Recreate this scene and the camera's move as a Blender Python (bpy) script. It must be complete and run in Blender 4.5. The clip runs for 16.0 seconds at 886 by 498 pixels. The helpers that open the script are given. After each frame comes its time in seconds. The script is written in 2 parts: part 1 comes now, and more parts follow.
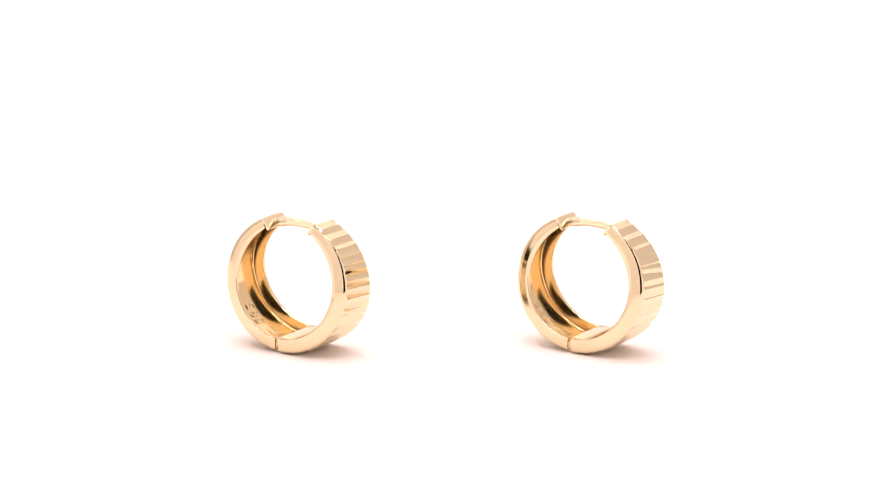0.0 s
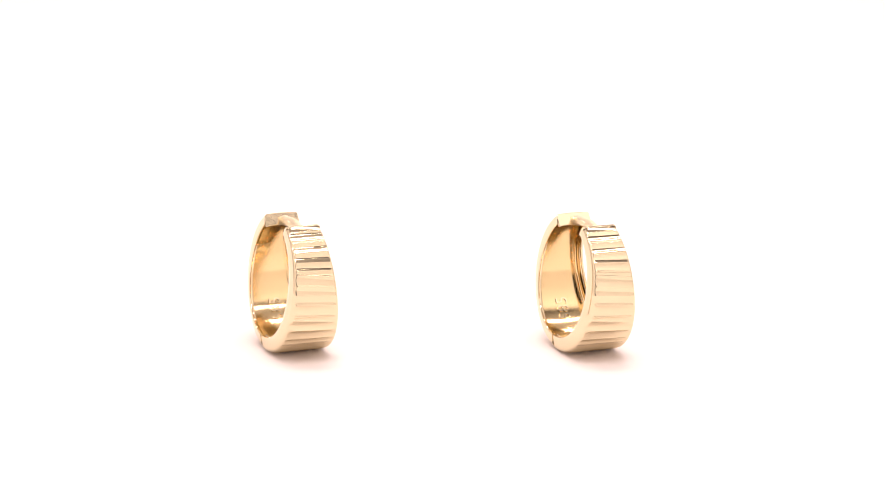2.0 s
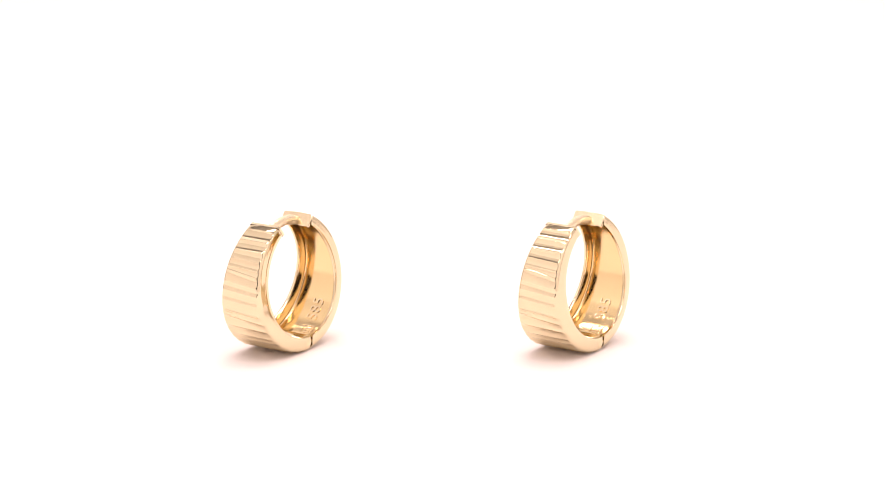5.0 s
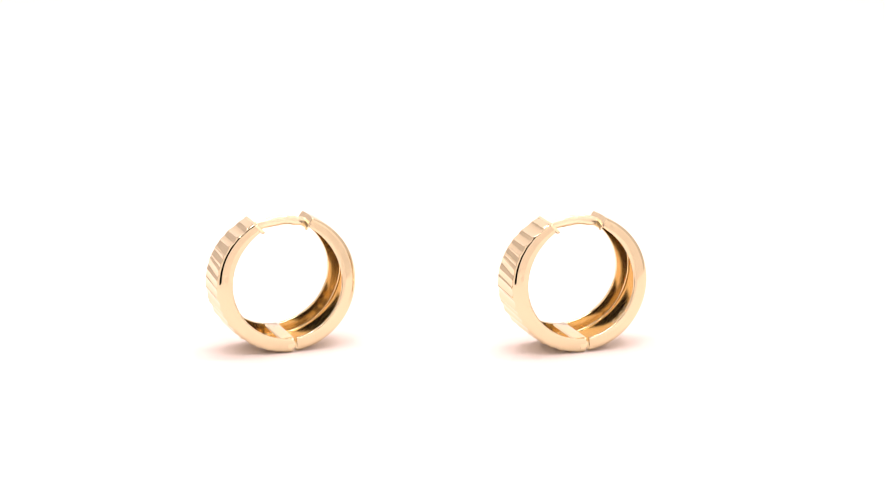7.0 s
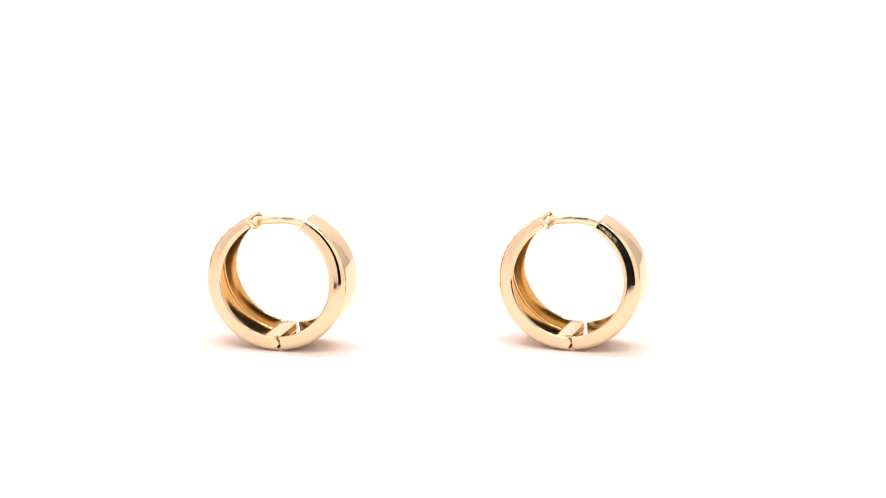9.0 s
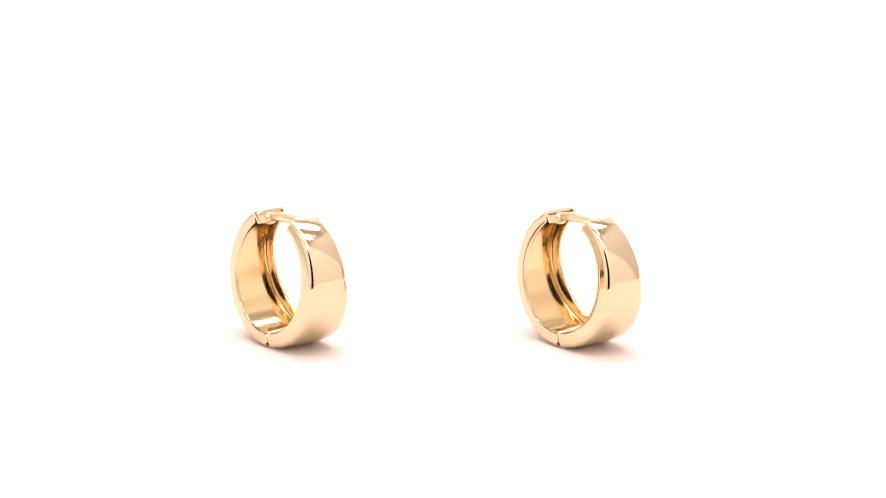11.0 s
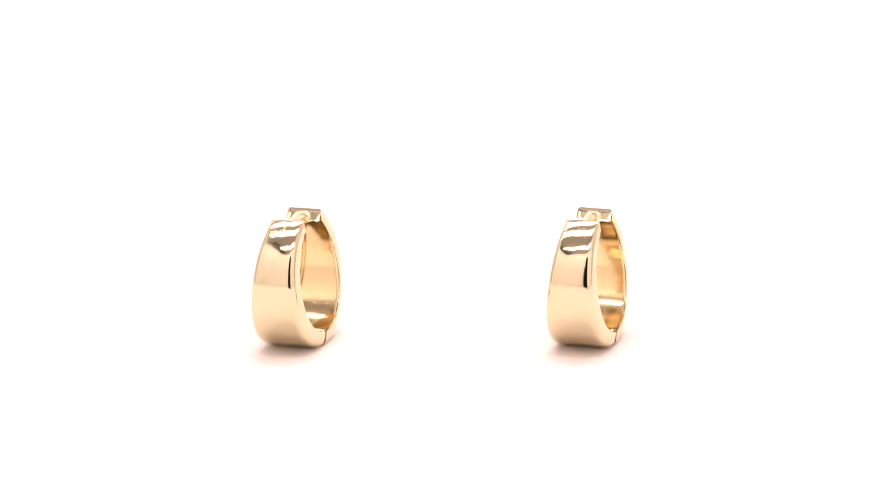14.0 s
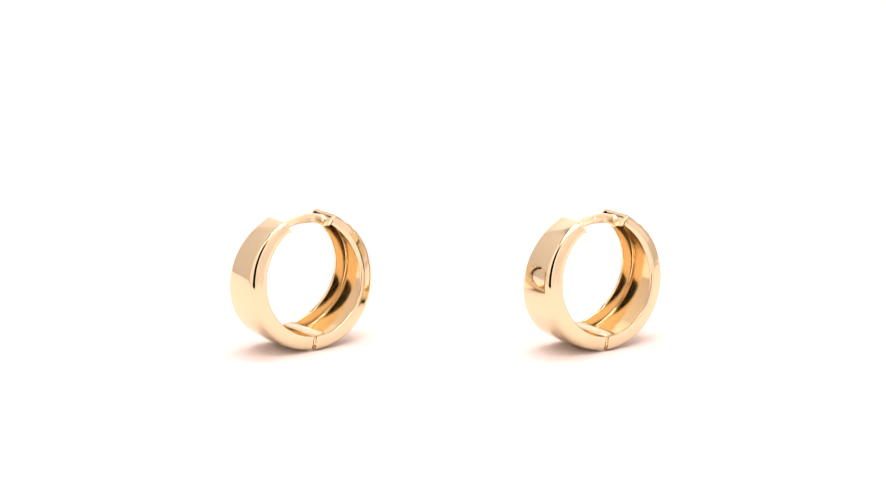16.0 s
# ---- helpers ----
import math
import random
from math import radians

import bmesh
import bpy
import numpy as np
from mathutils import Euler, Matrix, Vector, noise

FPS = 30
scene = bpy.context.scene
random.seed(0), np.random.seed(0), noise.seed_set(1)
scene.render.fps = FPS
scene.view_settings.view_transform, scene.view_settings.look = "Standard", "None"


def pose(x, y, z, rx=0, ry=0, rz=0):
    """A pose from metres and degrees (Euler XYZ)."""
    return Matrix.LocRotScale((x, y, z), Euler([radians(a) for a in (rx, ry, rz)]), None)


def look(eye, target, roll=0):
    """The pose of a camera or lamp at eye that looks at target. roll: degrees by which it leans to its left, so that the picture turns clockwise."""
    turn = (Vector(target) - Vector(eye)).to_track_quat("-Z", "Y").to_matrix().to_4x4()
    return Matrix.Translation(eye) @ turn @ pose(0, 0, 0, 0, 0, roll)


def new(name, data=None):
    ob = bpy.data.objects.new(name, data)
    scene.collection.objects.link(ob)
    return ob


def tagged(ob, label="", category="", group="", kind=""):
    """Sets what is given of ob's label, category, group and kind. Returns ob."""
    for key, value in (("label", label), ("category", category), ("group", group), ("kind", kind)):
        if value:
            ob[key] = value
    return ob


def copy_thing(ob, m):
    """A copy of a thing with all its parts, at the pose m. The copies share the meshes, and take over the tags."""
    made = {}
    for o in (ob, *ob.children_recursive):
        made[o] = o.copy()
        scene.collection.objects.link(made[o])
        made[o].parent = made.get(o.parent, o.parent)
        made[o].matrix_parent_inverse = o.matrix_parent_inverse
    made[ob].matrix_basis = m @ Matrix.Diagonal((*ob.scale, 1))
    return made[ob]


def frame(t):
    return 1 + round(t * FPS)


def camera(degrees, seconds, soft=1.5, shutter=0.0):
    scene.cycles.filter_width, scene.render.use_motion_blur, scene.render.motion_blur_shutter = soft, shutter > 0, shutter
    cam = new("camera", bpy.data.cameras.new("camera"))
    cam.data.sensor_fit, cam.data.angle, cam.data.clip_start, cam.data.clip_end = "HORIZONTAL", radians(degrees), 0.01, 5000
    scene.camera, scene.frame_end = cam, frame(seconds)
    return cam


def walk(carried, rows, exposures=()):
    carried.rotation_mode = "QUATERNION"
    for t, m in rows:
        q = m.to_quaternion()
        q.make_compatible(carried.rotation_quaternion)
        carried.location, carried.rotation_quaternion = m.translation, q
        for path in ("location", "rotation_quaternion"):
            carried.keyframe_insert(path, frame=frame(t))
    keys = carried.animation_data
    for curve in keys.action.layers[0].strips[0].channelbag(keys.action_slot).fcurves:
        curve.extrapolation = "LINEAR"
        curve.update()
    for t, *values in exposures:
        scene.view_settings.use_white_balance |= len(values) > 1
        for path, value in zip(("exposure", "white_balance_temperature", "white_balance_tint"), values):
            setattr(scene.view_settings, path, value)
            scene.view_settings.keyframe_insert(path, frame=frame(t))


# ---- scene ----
# ---- camera and its place ----
# a fixed camera looks through the front opening of a small white light tent
SECONDS = 16.0
EYE_DISTANCE, EYE_PITCH, AIM_HEIGHT = 0.2490, 13.8, 0.00992
cam = camera(20.0, SECONDS, soft=1.0)
EYE = (0.0, -EYE_DISTANCE * math.cos(radians(EYE_PITCH)), AIM_HEIGHT + EYE_DISTANCE * math.sin(radians(EYE_PITCH)))
VIEW = look(EYE, (0.0, 0.0, AIM_HEIGHT))
walk(cam, [(0.0, VIEW), (SECONDS, VIEW)])

# ---- world, lamps and exposure ----
world = bpy.data.worlds.new("dim_studio")
scene.world = world
world.use_nodes = True
world.node_tree.nodes["Background"].inputs[0].default_value = (0.9, 0.95, 1.0, 1)
world.node_tree.nodes["Background"].inputs[1].default_value = 0.012
scene.view_settings.exposure = 0.0


def softbox(name, eye, target, width, height, watts, colour=(1, 1, 1)):
    lamp = bpy.data.lights.new(name, "AREA")
    lamp.shape, lamp.size, lamp.size_y, lamp.energy, lamp.color = "RECTANGLE", width, height, watts, colour
    ob = new(name, lamp)
    ob.matrix_world = look(eye, target)
    return ob


# three strip lamps along the tent's top; the rearmost is an unseen addition that brightens the back floor
for STRIP_Y, STRIP_WATTS in ((-0.129, 0.52), (0.042, 0.50), (0.170, 0.44)):
    softbox("strip_lamp", (0, STRIP_Y, 0.343), (0, STRIP_Y, 0), 0.34, 0.010, STRIP_WATTS, (1.0, 0.855, 0.83))

# ---- materials ----


def material(name):
    m = bpy.data.materials.new(name)
    m.use_nodes = True
    nodes = m.node_tree.nodes
    return m, nodes, m.node_tree.links, nodes["Principled BSDF"]


def gold(name, colour, rough, scale=900.0, bump=0.012, fine=0.02, scuff=False):
    """Polished gold: slow waviness of the polish, fine hairlines and a little uneven gloss."""
    m, nodes, links, bsdf = material(name)
    bsdf.inputs["Base Color"].default_value = (*colour, 1)
    bsdf.inputs["Metallic"].default_value = 1.0
    coord = nodes.new("ShaderNodeTexCoord")
    slow = nodes.new("ShaderNodeTexNoise")
    slow.inputs["Scale"].default_value, slow.inputs["Detail"].default_value = scale, 2
    quick = nodes.new("ShaderNodeTexNoise")
    quick.inputs["Scale"].default_value, quick.inputs["Detail"].default_value = scale * 9, 4
    for n in (slow, quick):
        links.new(coord.outputs["Object"], n.inputs["Vector"])
    ramp = nodes.new("ShaderNodeMapRange")
    ramp.inputs["To Min"].default_value, ramp.inputs["To Max"].default_value = rough * 0.6, rough * 1.5
    links.new(quick.outputs["Fac"], ramp.inputs["Value"])
    links.new(ramp.outputs["Result"], bsdf.inputs["Roughness"])
    one, two = nodes.new("ShaderNodeBump"), nodes.new("ShaderNodeBump")
    one.inputs["Strength"].default_value, one.inputs["Distance"].default_value = bump, 0.0004
    two.inputs["Strength"].default_value, two.inputs["Distance"].default_value = fine, 0.00005
    links.new(slow.outputs["Fac"], one.inputs["Height"])
    links.new(quick.outputs["Fac"], two.inputs["Height"])
    links.new(one.outputs["Normal"], two.inputs["Normal"])
    last = two
    if scuff:
        # a worn, scuffed patch at the clasp end
        split, ease, scratch = nodes.new("ShaderNodeSeparateXYZ"), nodes.new("ShaderNodeMapRange"), nodes.new("ShaderNodeTexNoise")
        links.new(coord.outputs["Object"], split.inputs["Vector"])
        links.new(split.outputs["Z"], ease.inputs["Value"])
        for key, value in (("From Min", 0.0103), ("From Max", 0.0122), ("To Min", 0.0), ("To Max", 0.27)):
            ease.inputs[key].default_value = value
        scratch.inputs["Scale"].default_value, scratch.inputs["Detail"].default_value = 3400, 6
        links.new(coord.outputs["Object"], scratch.inputs["Vector"])
        last = nodes.new("ShaderNodeBump")
        last.inputs["Distance"].default_value = 0.00007
        links.new(ease.outputs["Result"], last.inputs["Strength"])
        links.new(scratch.outputs["Fac"], last.inputs["Height"])
        links.new(two.outputs["Normal"], last.inputs["Normal"])
    links.new(last.outputs["Normal"], bsdf.inputs["Normal"])
    return m


def matt(name, colour, rough=0.9, scale=300.0, vary=0.02):
    m, nodes, links, bsdf = material(name)
    bsdf.inputs["Roughness"].default_value = rough
    bsdf.inputs["Specular IOR Level"].default_value = 0.1
    coord, grain = nodes.new("ShaderNodeTexCoord"), nodes.new("ShaderNodeTexNoise")
    grain.inputs["Scale"].default_value, grain.inputs["Detail"].default_value = scale, 5
    links.new(coord.outputs["Object"], grain.inputs["Vector"])
    mix = nodes.new("ShaderNodeMix")
    mix.data_type = "RGBA"
    mix.inputs["A"].default_value = (*[c * (1 - vary) for c in colour], 1)
    mix.inputs["B"].default_value = (*[min(1, c * (1 + vary)) for c in colour], 1)
    links.new(grain.outputs["Fac"], mix.inputs["Factor"])
    links.new(mix.outputs["Result"], bsdf.inputs["Base Color"])
    bump = nodes.new("ShaderNodeBump")
    bump.inputs["Strength"].default_value, bump.inputs["Distance"].default_value = 0.05, 0.0001
    links.new(grain.outputs["Fac"], bump.inputs["Height"])
    links.new(bump.outputs["Normal"], bsdf.inputs["Normal"])
    return m


GOLD = gold("polished_gold", (0.77, 0.655, 0.44), 0.07, scuff=True)
GOLD_CUT = gold("diamond_cut_gold", (0.765, 0.65, 0.44), 0.05, bump=0.02)
GOLD_WIRE = gold("drawn_gold_wire", (0.88, 0.77, 0.55), 0.28, scale=1500, bump=0.08, fine=0.05)
GOLD_CAST = gold("unpolished_gold", (0.85, 0.72, 0.49), 0.14, scale=1800, bump=0.03, fine=0.04)
# unpolished inside; its deeper orange stands in for light bouncing within the hoop
GOLD_INSIDE = gold("raw_gold_bounce_tint", (0.815, 0.625, 0.34), 0.13, scale=1100, bump=0.015, fine=0.03)
PIN_HOLE = gold("dark_pin_end", (0.10, 0.07, 0.04), 0.5)
PAPER = matt("white_sweep", (0.93, 0.875, 0.86), scale=900, vary=0.01)
# tent fabric again, its colour greyed to stand for weaker light at the rear
DIMMED_SIDES = matt("dimmed_tent_sides", (0.64, 0.63, 0.62), scale=700)
FABRIC = matt("white_tent_fabric", (0.92, 0.91, 0.90), scale=700)
BLACK = matt("black_frame", (0.02, 0.02, 0.02), scale=700)
SILVER = matt("grey_tent_lining", (0.36, 0.36, 0.36), scale=700)

# ---- the light tent ----
TENT_X, TENT_FRONT, TENT_BACK, TENT_TOP = 0.20, -0.20, 0.25, 0.345
GAP_LEFT, GAP_RIGHT, GAP_TOP = -0.086, 0.040, 0.258


def link(name, bm, mat, parent=None, smooth=None, second=None):
    """Link a bmesh as one object; smooth: the angle in degrees above which edges stay sharp."""
    bmesh.ops.recalc_face_normals(bm, faces=bm.faces)
    if smooth is not None:
        for f in bm.faces:
            f.smooth = True
        for e in bm.edges:
            limit = 50 if second and any(f.material_index for f in e.link_faces) else smooth
            if len(e.link_faces) == 2 and e.calc_face_angle(0) > radians(limit):
                e.smooth = False
    me = bpy.data.meshes.new(name)
    bm.to_mesh(me)
    bm.free()
    me.materials.append(mat)
    if second:
        me.materials.append(second)
    ob = new(name, me)
    ob.parent = parent
    return ob


def part(name, bm, mat, parent, label="", smooth=35, second=None):
    ob = link(name, bm, mat, parent, smooth, second)
    return tagged(ob, label) if label else ob


def block(bm, lo, hi):
    """A box between two corners."""
    made = bmesh.ops.create_cube(bm, size=1)["verts"]
    for v in made:
        v.co = Vector([(a + b) / 2 + c * (b - a) for a, b, c in zip(lo, hi, v.co)])
    return made


def slab(name, lo, hi, mat, label, category):
    bm = bmesh.new()
    block(bm, lo, hi)
    return tagged(link(name, bm, mat), label, category, kind="structure")


slab("floor", (-TENT_X, TENT_FRONT, -0.004), (TENT_X, TENT_BACK, 0.0), PAPER,
     "seamless matt white studio sweep under the earrings", "floor")
T = 0.004
# each side is a white panel at the front and one behind it greyed as if less lit
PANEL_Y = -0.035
for NAME, X0, X1 in (("west", -TENT_X - T, -TENT_X), ("east", TENT_X, TENT_X + T)):
    slab("wall_south" + NAME, (X0, TENT_FRONT, -0.004), (X1, PANEL_Y, TENT_TOP), FABRIC, "plain white fabric front side panel of the light tent", "wall")
    slab("wall_north" + NAME, (X0, PANEL_Y, -0.004), (X1, TENT_BACK, TENT_TOP), DIMMED_SIDES, "plain fabric rear side panel of the light tent, greyed to look less lit", "wall")
slab("wall_north", (-TENT_X - T, TENT_BACK, -0.004), (TENT_X + T, TENT_BACK + T, TENT_TOP), FABRIC, "plain white fabric back of the light tent", "wall")
slab("ceiling", (-TENT_X - T, TENT_FRONT - T, TENT_TOP), (TENT_X + T, TENT_BACK + T, TENT_TOP + T), SILVER, "plain grey lining on top of the light tent", "ceiling")
front = bmesh.new()
block(front, (-TENT_X - T, TENT_FRONT - T, -0.004), (GAP_LEFT, TENT_FRONT, TENT_TOP))
block(front, (GAP_RIGHT, TENT_FRONT - T, -0.004), (TENT_X + T, TENT_FRONT, TENT_TOP))
block(front, (GAP_LEFT, TENT_FRONT - T, GAP_TOP), (GAP_RIGHT, TENT_FRONT, TENT_TOP))
tagged(link("wall_south", front, FABRIC), "white fabric tent front with an open slot", "wall", kind="structure")

for RAIL_X in (-0.191, 0.191):
    slab("trim", (RAIL_X - 0.009, TENT_FRONT, 0.332), (RAIL_X + 0.009, -0.04, 0.3449), BLACK, "black frame rail along the tent's top edge", "trim")

# ---- the earrings: millimetres, in the ring's own plane, hinge at the foot ----
MM = 0.001
RING_A, RING_Z, RING_LOW, RING_HIGH = 7.30, 7.0, 7.0, 6.83
TOP_ANGLE = 156.0
# where the ring stands on its turning axis: shift in its plane, across it, roll and lean; the halves are a little askew at the hinge
ASKEW = 0.012
SHIFT_U, SHIFT_V, ROLL, LEAN = 0.904, -0.312, 0.76, -0.34
SEAT = Matrix.Translation((SHIFT_U, SHIFT_V, 0.0)) @ Matrix.Rotation(radians(ROLL), 4, "Y") @ Matrix.Rotation(radians(LEAN), 4, "X")


def seat(u, v, z):
    """A point of the ring (mm) in the earring's space (m)."""
    return (SEAT @ Vector((u, v + ASKEW * z * min(max(u, -1), 1), z))) * MM


def arc(deg):
    """Point and inward direction of the outer line at an angle from the foot."""
    a = radians(deg)
    b = RING_LOW if abs(deg) < 90 else RING_HIGH
    p = Vector((RING_A * math.sin(a), RING_Z - b * math.cos(a)))
    n = Vector((-b * math.sin(a), RING_A * math.cos(a))).normalized()
    return p, n


def half_width(z):
    return 3.10 + (1.82 - 3.10) * min(max(z / 13.1, 0), 1)


def wall_depth(deg):
    d = abs(deg)
    if d < 90:
        return 1.55 + 0.12 * math.sin(radians(d))
    k = (d - 90) / (TOP_ANGLE - 90)
    return 1.67 - 0.62 * k ** 2.2


SHELL = 0.26


def section(w, d, dome, c):
    """The channel's section: (across, depth, on the outer face?) from one rim over the outside to the other and back inside."""
    out = []
    flat = w - c
    n = 14
    for i in range(n + 1):
        v = -flat + 2 * flat * i / n
        out.append((v, dome * (v / flat) ** 2, True))
    side = []
    for i in range(1, 9):
        a = radians(90 * i / 8)
        side.append((flat + (c - 0.09) * math.sin(a), dome + c * 0.9 * (1 - math.cos(a)), True))
    e = d - 0.08
    side += [(w - 0.03, dome + 0.9 * c + (e - dome - 0.9 * c) * 0.5, False), (w + 0.02, e, False), (w - 0.01, d - 0.015, False), (w - 0.06, d, False),
             (w - SHELL - 0.02, d - 0.02, False), (w - SHELL - 0.09, e, False)]
    inner = [(w - SHELL + 0.05, SHELL + 0.20, False), (w - SHELL - 0.01, SHELL + 0.08, False), (w - SHELL - 0.20, SHELL + 0.02, False)]
    right = side + inner
    left = [(-v, r, o) for v, r, o in right]
    floor_in = [(v, SHELL + 0.02, False) for v in np.linspace(w - SHELL - 0.5, -(w - SHELL - 0.5), 8)]
    return out + right + floor_in + left[::-1]


# borders between the fluted cuts: degrees round the hoop from the foot, and slant across the band
CUT_BORDERS = ((4.0, 0.0), (11.5, 0.02), (19.0, 0.0), (27.5, -0.02), (35.0, 0.03), (43.0, 0.0), (50.2, 0.04), (60.4, 0.07), (69.4, 0.14), (73.8, 0.06),
               (84.4, 0.07), (92.4, 0.09), (99.4, 0.09), (108.8, 0.13), (112.8, 0.05), (119.8, 0.06), (128.0, 0.0), (137.4, 0.01), (148.8, 0.0))


def arc_length(first, last):
    pts = [arc(first + (last - first) * i / 200)[0] for i in range(201)]
    return sum((b - a).length for a, b in zip(pts, pts[1:]))


def scallops(rng, first):
    """Uneven fluted cuts along the band: both borders with their slants, in mm of arc, then depth and hollow."""
    cuts = []
    for (a, lean_a), (b, lean_b) in zip(CUT_BORDERS, CUT_BORDERS[1:]):
        cuts.append((arc_length(first, a), lean_a, arc_length(first, b), lean_b, rng.uniform(-0.01, 0.015), 0.20 if 92 < b < 130 else 0.30))
    return cuts


def fluted(length, v, cuts):
    """Depth of the cut at a place of the band, or none outside the cuts."""
    for low, lean_low, high, lean_high, deep, hollow in cuts:
        a, b = low - lean_low * v, high - lean_high * v
        if a <= length <= b:
            half = (b - a) / 2
            x = (length - (a + b) / 2) / half
            return 0.125 + deep + hollow * half * (0.4 - x * x)
    return 0.0


def channel(sign, first, last, step, cuts=()):
    """A hollow half hoop of U section from one angle to another; cuts flute its outer face."""
    bm = bmesh.new()
    rows, count = [], max(2, int((last - first) / step))
    length, before = 0.0, None
    for i in range(count + 1):
        deg = first + (last - first) * i / count
        p, n = arc(deg)
        if before is not None:
            length += (p - before).length
        before = p.copy()
        w, d = half_width(p[1]), wall_depth(deg)
        row = []
        rise = min(max((deg - 100) / 56, 0), 1)
        for v, r, face in section(w, d, 0.03 if cuts else 0.05, (0.66 if cuts else 0.78) - 0.26 * rise):
            if face and cuts:
                r = max(r, fluted(length, v, cuts))
            q = p + n * r
            row.append(bm.verts.new(seat(sign * q[0], v, q[1])))
        rows.append(row)
    m = len(rows[0])
    for a, b in zip(rows, rows[1:]):
        for j in range(m):
            f = bm.faces.new((a[j], a[(j + 1) % m], b[(j + 1) % m], b[j]))
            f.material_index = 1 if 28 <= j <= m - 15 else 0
    for row in (rows[0], rows[-1]):
        # closes the cut ends of the sheet metal
        f = bm.faces.new(row)
        bmesh.ops.triangulate(bm, faces=[f])
    return bm


def prism(outline, v0, v1, bevel=0.0):
    """An outline in the ring's plane, drawn out across the band."""
    bm = bmesh.new()
    a = [bm.verts.new(seat(u, v0, z)) for u, z in outline]
    b = [bm.verts.new(seat(u, v1, z)) for u, z in outline]
    bm.faces.new(a), bm.faces.new(b[::-1])
    for i in range(len(a)):
        j = (i + 1) % len(a)
        bm.faces.new((a[i], b[i], b[j], a[j]))
    if bevel:
        bmesh.ops.recalc_face_normals(bm, faces=bm.faces)
        bmesh.ops.bevel(bm, geom=list(bm.edges), offset=bevel * MM, segments=2, affect="EDGES", profile=0.5)
    return bm


def end_plate(sign):
    """The upright plate that closes the top end of a half, with a lip below."""
    p, n = arc(TOP_ANGLE)
    t = Vector((n[1], -n[0]))
    if t[0] > 0:
        t = -t
    tip = Matrix.Rotation(radians(-4 if sign > 0 else -12), 2)
    n, t = tip @ n, tip @ t
    w = half_width(p[1])
    bm = bmesh.new()
    deep = 1.30
    under = [(w - 0.08, deep), (w - 0.22, deep + 0.12), (w - 0.40, deep)]
    mouth = [(0.36, deep), (0.34, 0.55), (-0.34, 0.55), (-0.36, deep)] if sign < 0 else []
    shape = [(-w + 0.10, 0.14), (-w + 0.25, 0.04), (w - 0.25, 0.04), (w - 0.10, 0.14)] + under + mouth + [(-v, r) for v, r in under[::-1]]
    layers = []
    for thick in (0.015, 0.24):
        layer = []
        for v, r in shape:
            q = p + n * r + t * (0.2 - thick - 0.19)
            layer.append(bm.verts.new(seat(sign * q[0], v, q[1])))
        layers.append(layer)
    a, b = layers
    bm.faces.new(a), bm.faces.new(b[::-1])
    for i in range(len(a)):
        j = (i + 1) % len(a)
        bm.faces.new((a[i], b[i], b[j], a[j]))
    bmesh.ops.recalc_face_normals(bm, faces=bm.faces)
    bmesh.ops.bevel(bm, geom=list(bm.edges), offset=0.05 * MM, segments=2, affect="EDGES", profile=0.5)
    return bm


def end_frame():
    """The open top end of the fluted half: a thin upright border round a recess."""
    p, n = arc(TOP_ANGLE)
    t = Vector((n[1], -n[0]))
    if t[0] > 0:
        t = -t
    w, deep, edge = half_width(p[1]), 1.34, 0.17
    outer = [(-w + 0.06, 0.16), (-w + 0.25, 0.0), (w - 0.25, 0.0), (w - 0.06, 0.16), (w - 0.10, deep - 0.12), (w - 0.22, deep), (-w + 0.22, deep), (-w + 0.10, deep - 0.12)]
    hole = [(-w + 0.28, 0.30), (-w + 0.34, 0.24), (w - 0.34, 0.24), (w - 0.28, 0.30), (w - 0.28, deep - 0.24), (w - 0.34, deep - edge), (-w + 0.34, deep - edge), (-w + 0.28, deep - 0.24)]
    bm = bmesh.new()

    def place(v, r, along):
        q = p + n * r + t * (along + 0.05 + 0.34 * r)
        return bm.verts.new(seat(q[0], v, q[1]))

    rings = [[place(v, r, a) for v, r in shape] for shape, a in ((outer, -0.30), (outer, 0.00), (hole, 0.02), (hole, -0.20))]
    size = len(outer)
    for a, b in zip(rings, rings[1:]):
        for i in range(size):
            j = (i + 1) % size
            bm.faces.new((a[i], a[j], b[j], b[i]))
    bm.faces.new(rings[-1])
    return bm


def wire_eye():
    """The rolled eye on which the ear wire turns, in the open end of the fluted half."""
    bm = bmesh.new()
    bmesh.ops.create_uvsphere(bm, u_segments=20, v_segments=12, radius=1.0)
    for v in bm.verts:
        x, y, z = v.co
        v.co = seat(2.62 + 0.46 * x, 0.84 * y, 12.40 + 0.62 * z)
    return bm


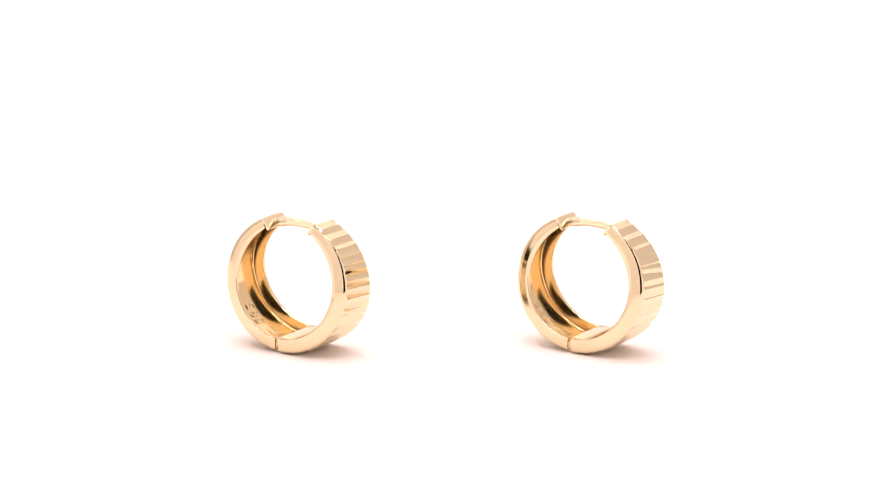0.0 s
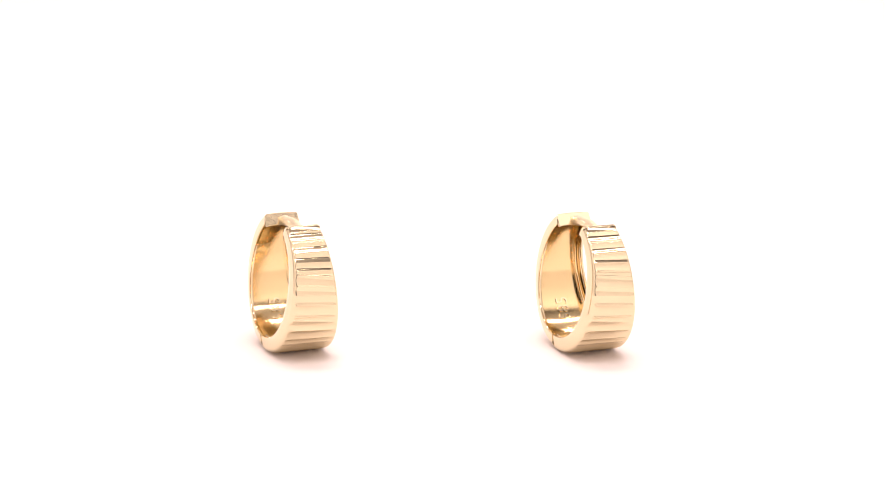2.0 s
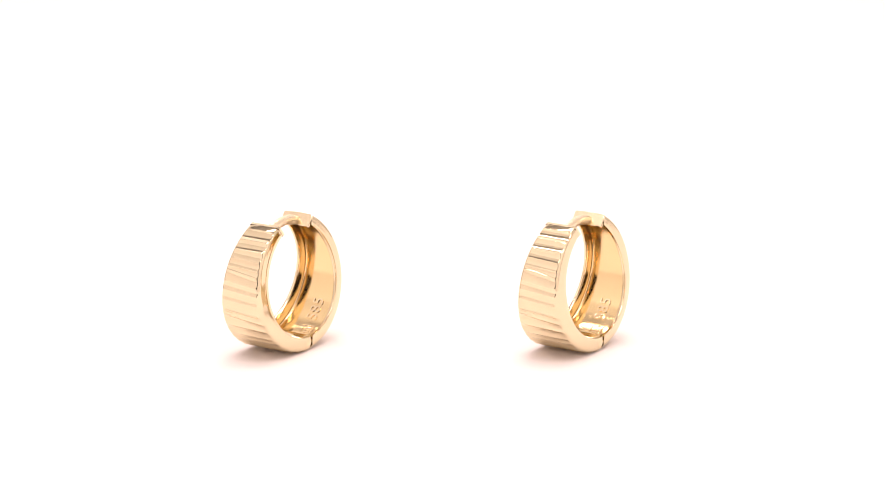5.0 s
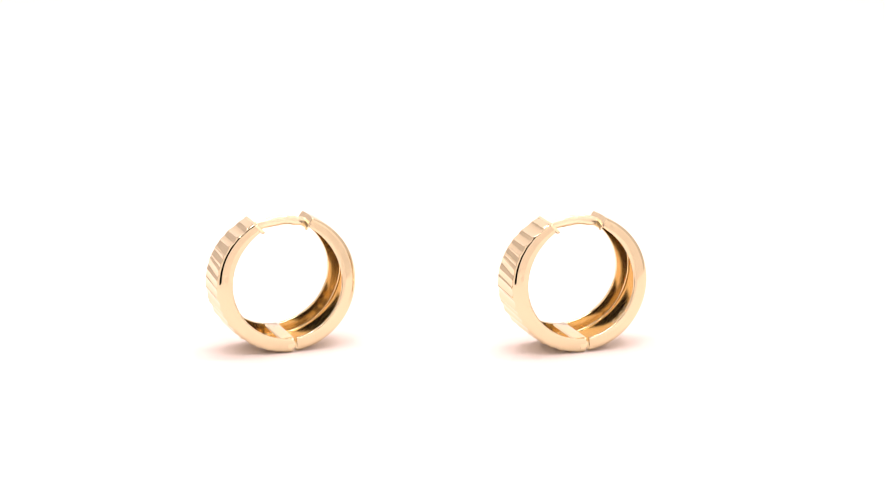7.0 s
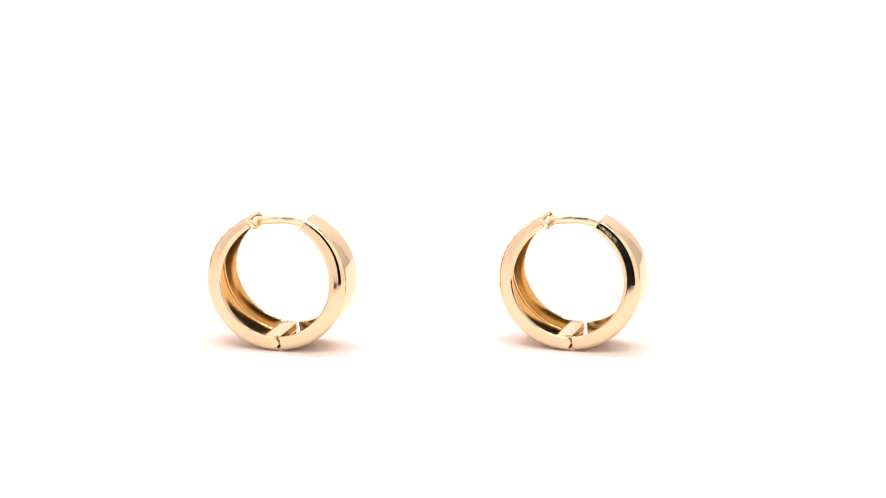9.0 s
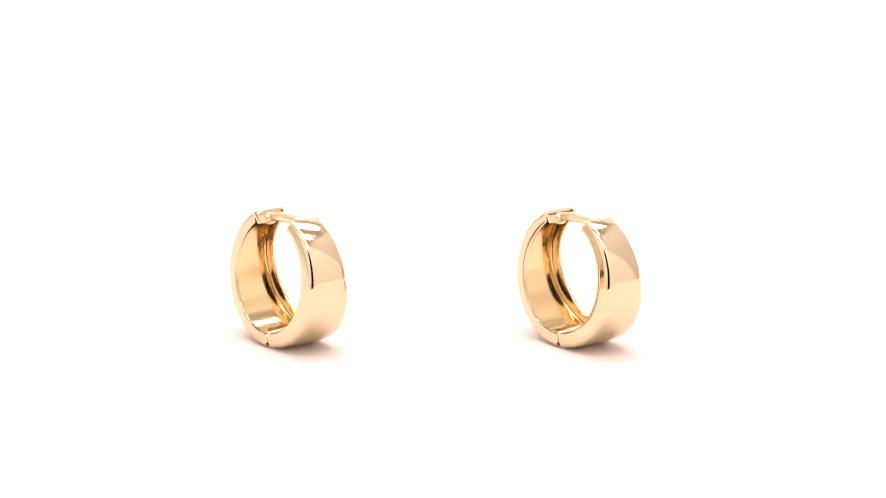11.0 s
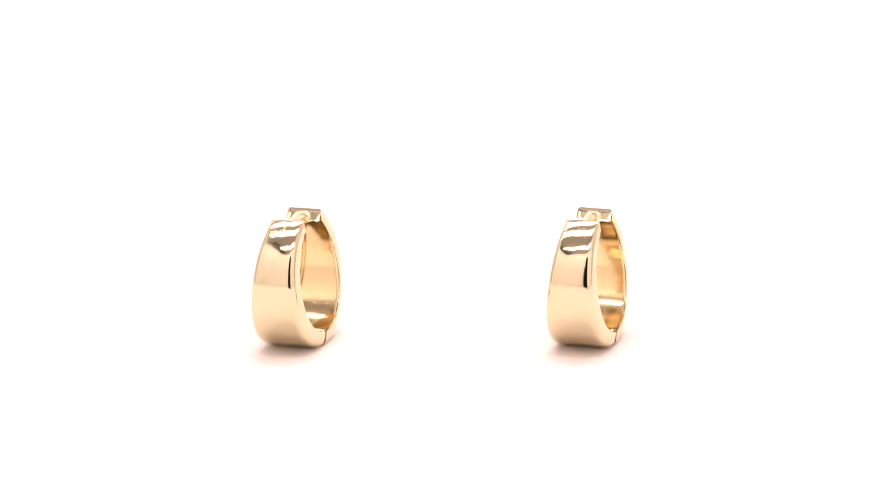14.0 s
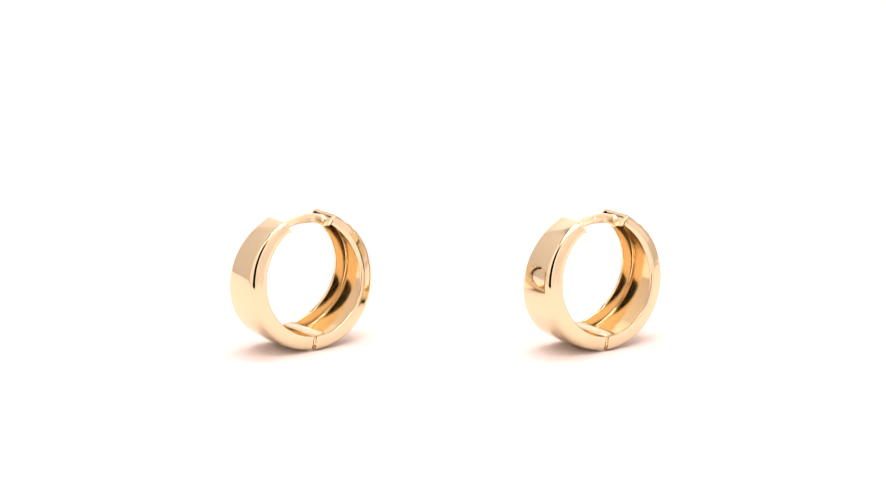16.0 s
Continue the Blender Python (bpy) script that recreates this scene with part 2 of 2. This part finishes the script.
def ear_wire():
    """The post that bridges the open top: an arched wire, flattened in the middle."""
    bm = bmesh.new()
    rows, sides, count = [], 16, 48
    for i in range(count + 1):
        k = i / count
        u = 3.05 - 6.1 * k
        x = 2 * k - 1
        z = 12.36 + 0.52 * (1 - x * x)
        slope = math.atan2(0.52 * 4 * x / 6.1, 1)
        flat = math.exp(-((x / 0.38) ** 4))
        swell = 1 + 0.05 * math.sin(9 * x) + 0.03 * math.sin(23 * x)
        rv, rz = (0.38 + 0.05 * flat) * swell, (0.53 - 0.03 * flat) * (2 - swell)
        row = []
        for j in range(sides):
            a = 2 * math.pi * j / sides
            dz = rz * math.sin(a)
            row.append(bm.verts.new(seat(u + dz * math.sin(slope), rv * math.cos(a), z + dz * math.cos(slope))))
        rows.append(row)
    for a, b in zip(rows, rows[1:]):
        for j in range(sides):
            bm.faces.new((a[j], a[(j + 1) % sides], b[(j + 1) % sides], b[j]))
    bm.faces.new(rows[0]), bm.faces.new(rows[-1])
    return bm


def wire_mark():
    """A flattened oval on the post's side with a worn, unreadable mark on it."""
    bm = bmesh.new()
    for u0, u1, z0, z1, v0, v1 in ((-0.22, -0.10, 12.74, 12.98, -0.505, -0.46), (-0.02, 0.10, 12.74, 12.98, -0.505, -0.46), (0.18, 0.28, 12.76, 12.96, -0.505, -0.46)):
        made = block(bm, (u0, v0, z0), (u1, v1, z1))
        for v in made:
            v.co = seat(*v.co)
    rim = [[], []]
    for i in range(20):
        a = 2 * math.pi * i / 20
        for ring, deep, size in ((rim[0], -0.475, 1.0), (rim[1], -0.36, 1.12)):
            ring.append(bm.verts.new(seat(0.03 + 0.52 * size * math.cos(a), deep, 12.86 + 0.25 * size * math.sin(a))))
    bm.faces.new(rim[0])
    for i in range(20):
        j = (i + 1) % 20
        bm.faces.new((rim[0][i], rim[0][j], rim[1][j], rim[1][i]))
    return bm


def disc(u, z, v, radius, deep):
    pts = [(u + radius * math.cos(i * math.pi / 8), z + radius * math.sin(i * math.pi / 8)) for i in range(16)]
    return prism(pts, v - deep, v + deep)


def hinge_outline():
    """Side view of the knuckle: a round nose towards the gap and a flat top inside the hoop."""
    pts = []
    for i in range(13):
        a = radians(90 + 180 * i / 12)
        pts.append((0.10 + 0.56 * math.cos(a), 0.98 + 0.56 * math.sin(a)))
    return pts + [(0.36, 0.42), (0.40, 1.52)]


def stamp(text, deg, size, side):
    """Raised hallmark figures bent on to the inner face of the plain half."""
    curve = bpy.data.curves.new("stamp", "FONT")
    curve.body, curve.size, curve.extrude, curve.align_x, curve.align_y = text, size, 0.085, "CENTER", "CENTER"
    curve.resolution_u, curve.offset = 3, -0.018
    holder = new("stamp_source", curve)
    bpy.context.view_layer.update()
    me = bpy.data.meshes.new_from_object(holder.evaluated_get(bpy.context.evaluated_depsgraph_get()))
    bpy.data.objects.remove(holder)
    bm = bmesh.new()
    bm.from_mesh(me)
    bend(bm, deg, side)
    return bm


def bend(bm, deg, side):
    for v in bm.verts:
        x, y, z = v.co
        p, n = arc(deg + math.degrees(x / 6.75))
        q = p + n * (SHELL + 0.03 + z)
        v.co = seat(-q[0], side - y, q[1])


def maker_mark(deg, size, side):
    """An unreadable maker's mark: a square outline with worn strokes in it."""
    bm = bmesh.new()
    s, t = size / 2, 0.07
    for lo, hi in (((-s, -s), (s, -s + t)), ((-s, s - t), (s, s)), ((-s, -s + t), (-s + t, s - t)), ((s - t, -s + t), (s, s - t)), ((-s * 0.6, -s * 0.5), (-s * 0.4, s * 0.5)), ((-s * 0.15, -s * 0.5), (s * 0.05, s * 0.5)), ((s * 0.3, -s * 0.1), (s * 0.65, s * 0.5)), ((s * 0.3, -s * 0.5), (s * 0.65, -s * 0.3))):
        block(bm, (*lo, -0.03), (*hi, 0.055))
    bend(bm, deg, side)
    return bm


def hoop_earring():
    """A hinged hoop earring: fluted half, plain half, hinge, end plates, ear wire and hallmark."""
    ring = new("hoop_earring")
    ring.empty_display_size = 0.01
    tagged(ring, "small polished yellow gold hinged hoop earring with one fluted half", "earring", "pair of gold hoop earrings")
    rng = random.Random(7)
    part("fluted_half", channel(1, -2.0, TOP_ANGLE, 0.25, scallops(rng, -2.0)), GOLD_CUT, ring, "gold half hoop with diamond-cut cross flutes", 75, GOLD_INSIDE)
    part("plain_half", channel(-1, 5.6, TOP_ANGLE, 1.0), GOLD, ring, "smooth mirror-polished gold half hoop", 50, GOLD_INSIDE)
    part("end_plate", end_plate(-1), GOLD_CAST, ring, smooth=15)
    part("end_frame", end_frame(), GOLD_CAST, ring, smooth=20)
    wire = part("ear_wire", ear_wire(), GOLD_WIRE, ring, "arched gold ear post")
    part("eye", wire_eye(), GOLD_WIRE, wire)
    part("wire_mark", wire_mark(), GOLD_WIRE, wire, "small flattened oval mark on the post", smooth=30)
    knuckle = part("hinge_knuckle", prism(hinge_outline(), -2.92, 3.06, 0.10), GOLD_CAST, ring, smooth=18)
    part("hinge_cover", prism([(-0.42, 1.15), (0.60, 0.60), (1.10, 0.60), (1.12, 1.52), (0.95, 1.66), (-0.20, 1.68), (-0.44, 1.50)], -2.72, 2.78, 0.07), GOLD_CAST, ring, smooth=18)
    part("hinge_pin", disc(0.39, 1.20, -3.03, 0.085, 0.045), PIN_HOLE, knuckle, "dark end of the hinge pin")
    part("hallmark", stamp("585", 49.5, 1.75, 0.15), GOLD_CAST, ring, "raised hallmark figures 585")
    part("maker_mark", maker_mark(27.0, 1.25, 0.50), GOLD_CAST, ring, "small square maker's mark")
    return ring


earring = hoop_earring()
twin = copy_thing(earring, Matrix.Identity(4))

# ---- turning ----
PHASE, RATE = -31.9, 18.227
PLACES = ((earring, -0.015083, 0.0), (twin, 0.013901, -1.63))


def motions():
    for thing, x, turn in PLACES:
        walk(thing, [(i * 0.5, pose(x, 0, 0, 0, 0, PHASE + turn - RATE * i * 0.5)) for i in range(33)])


motions()
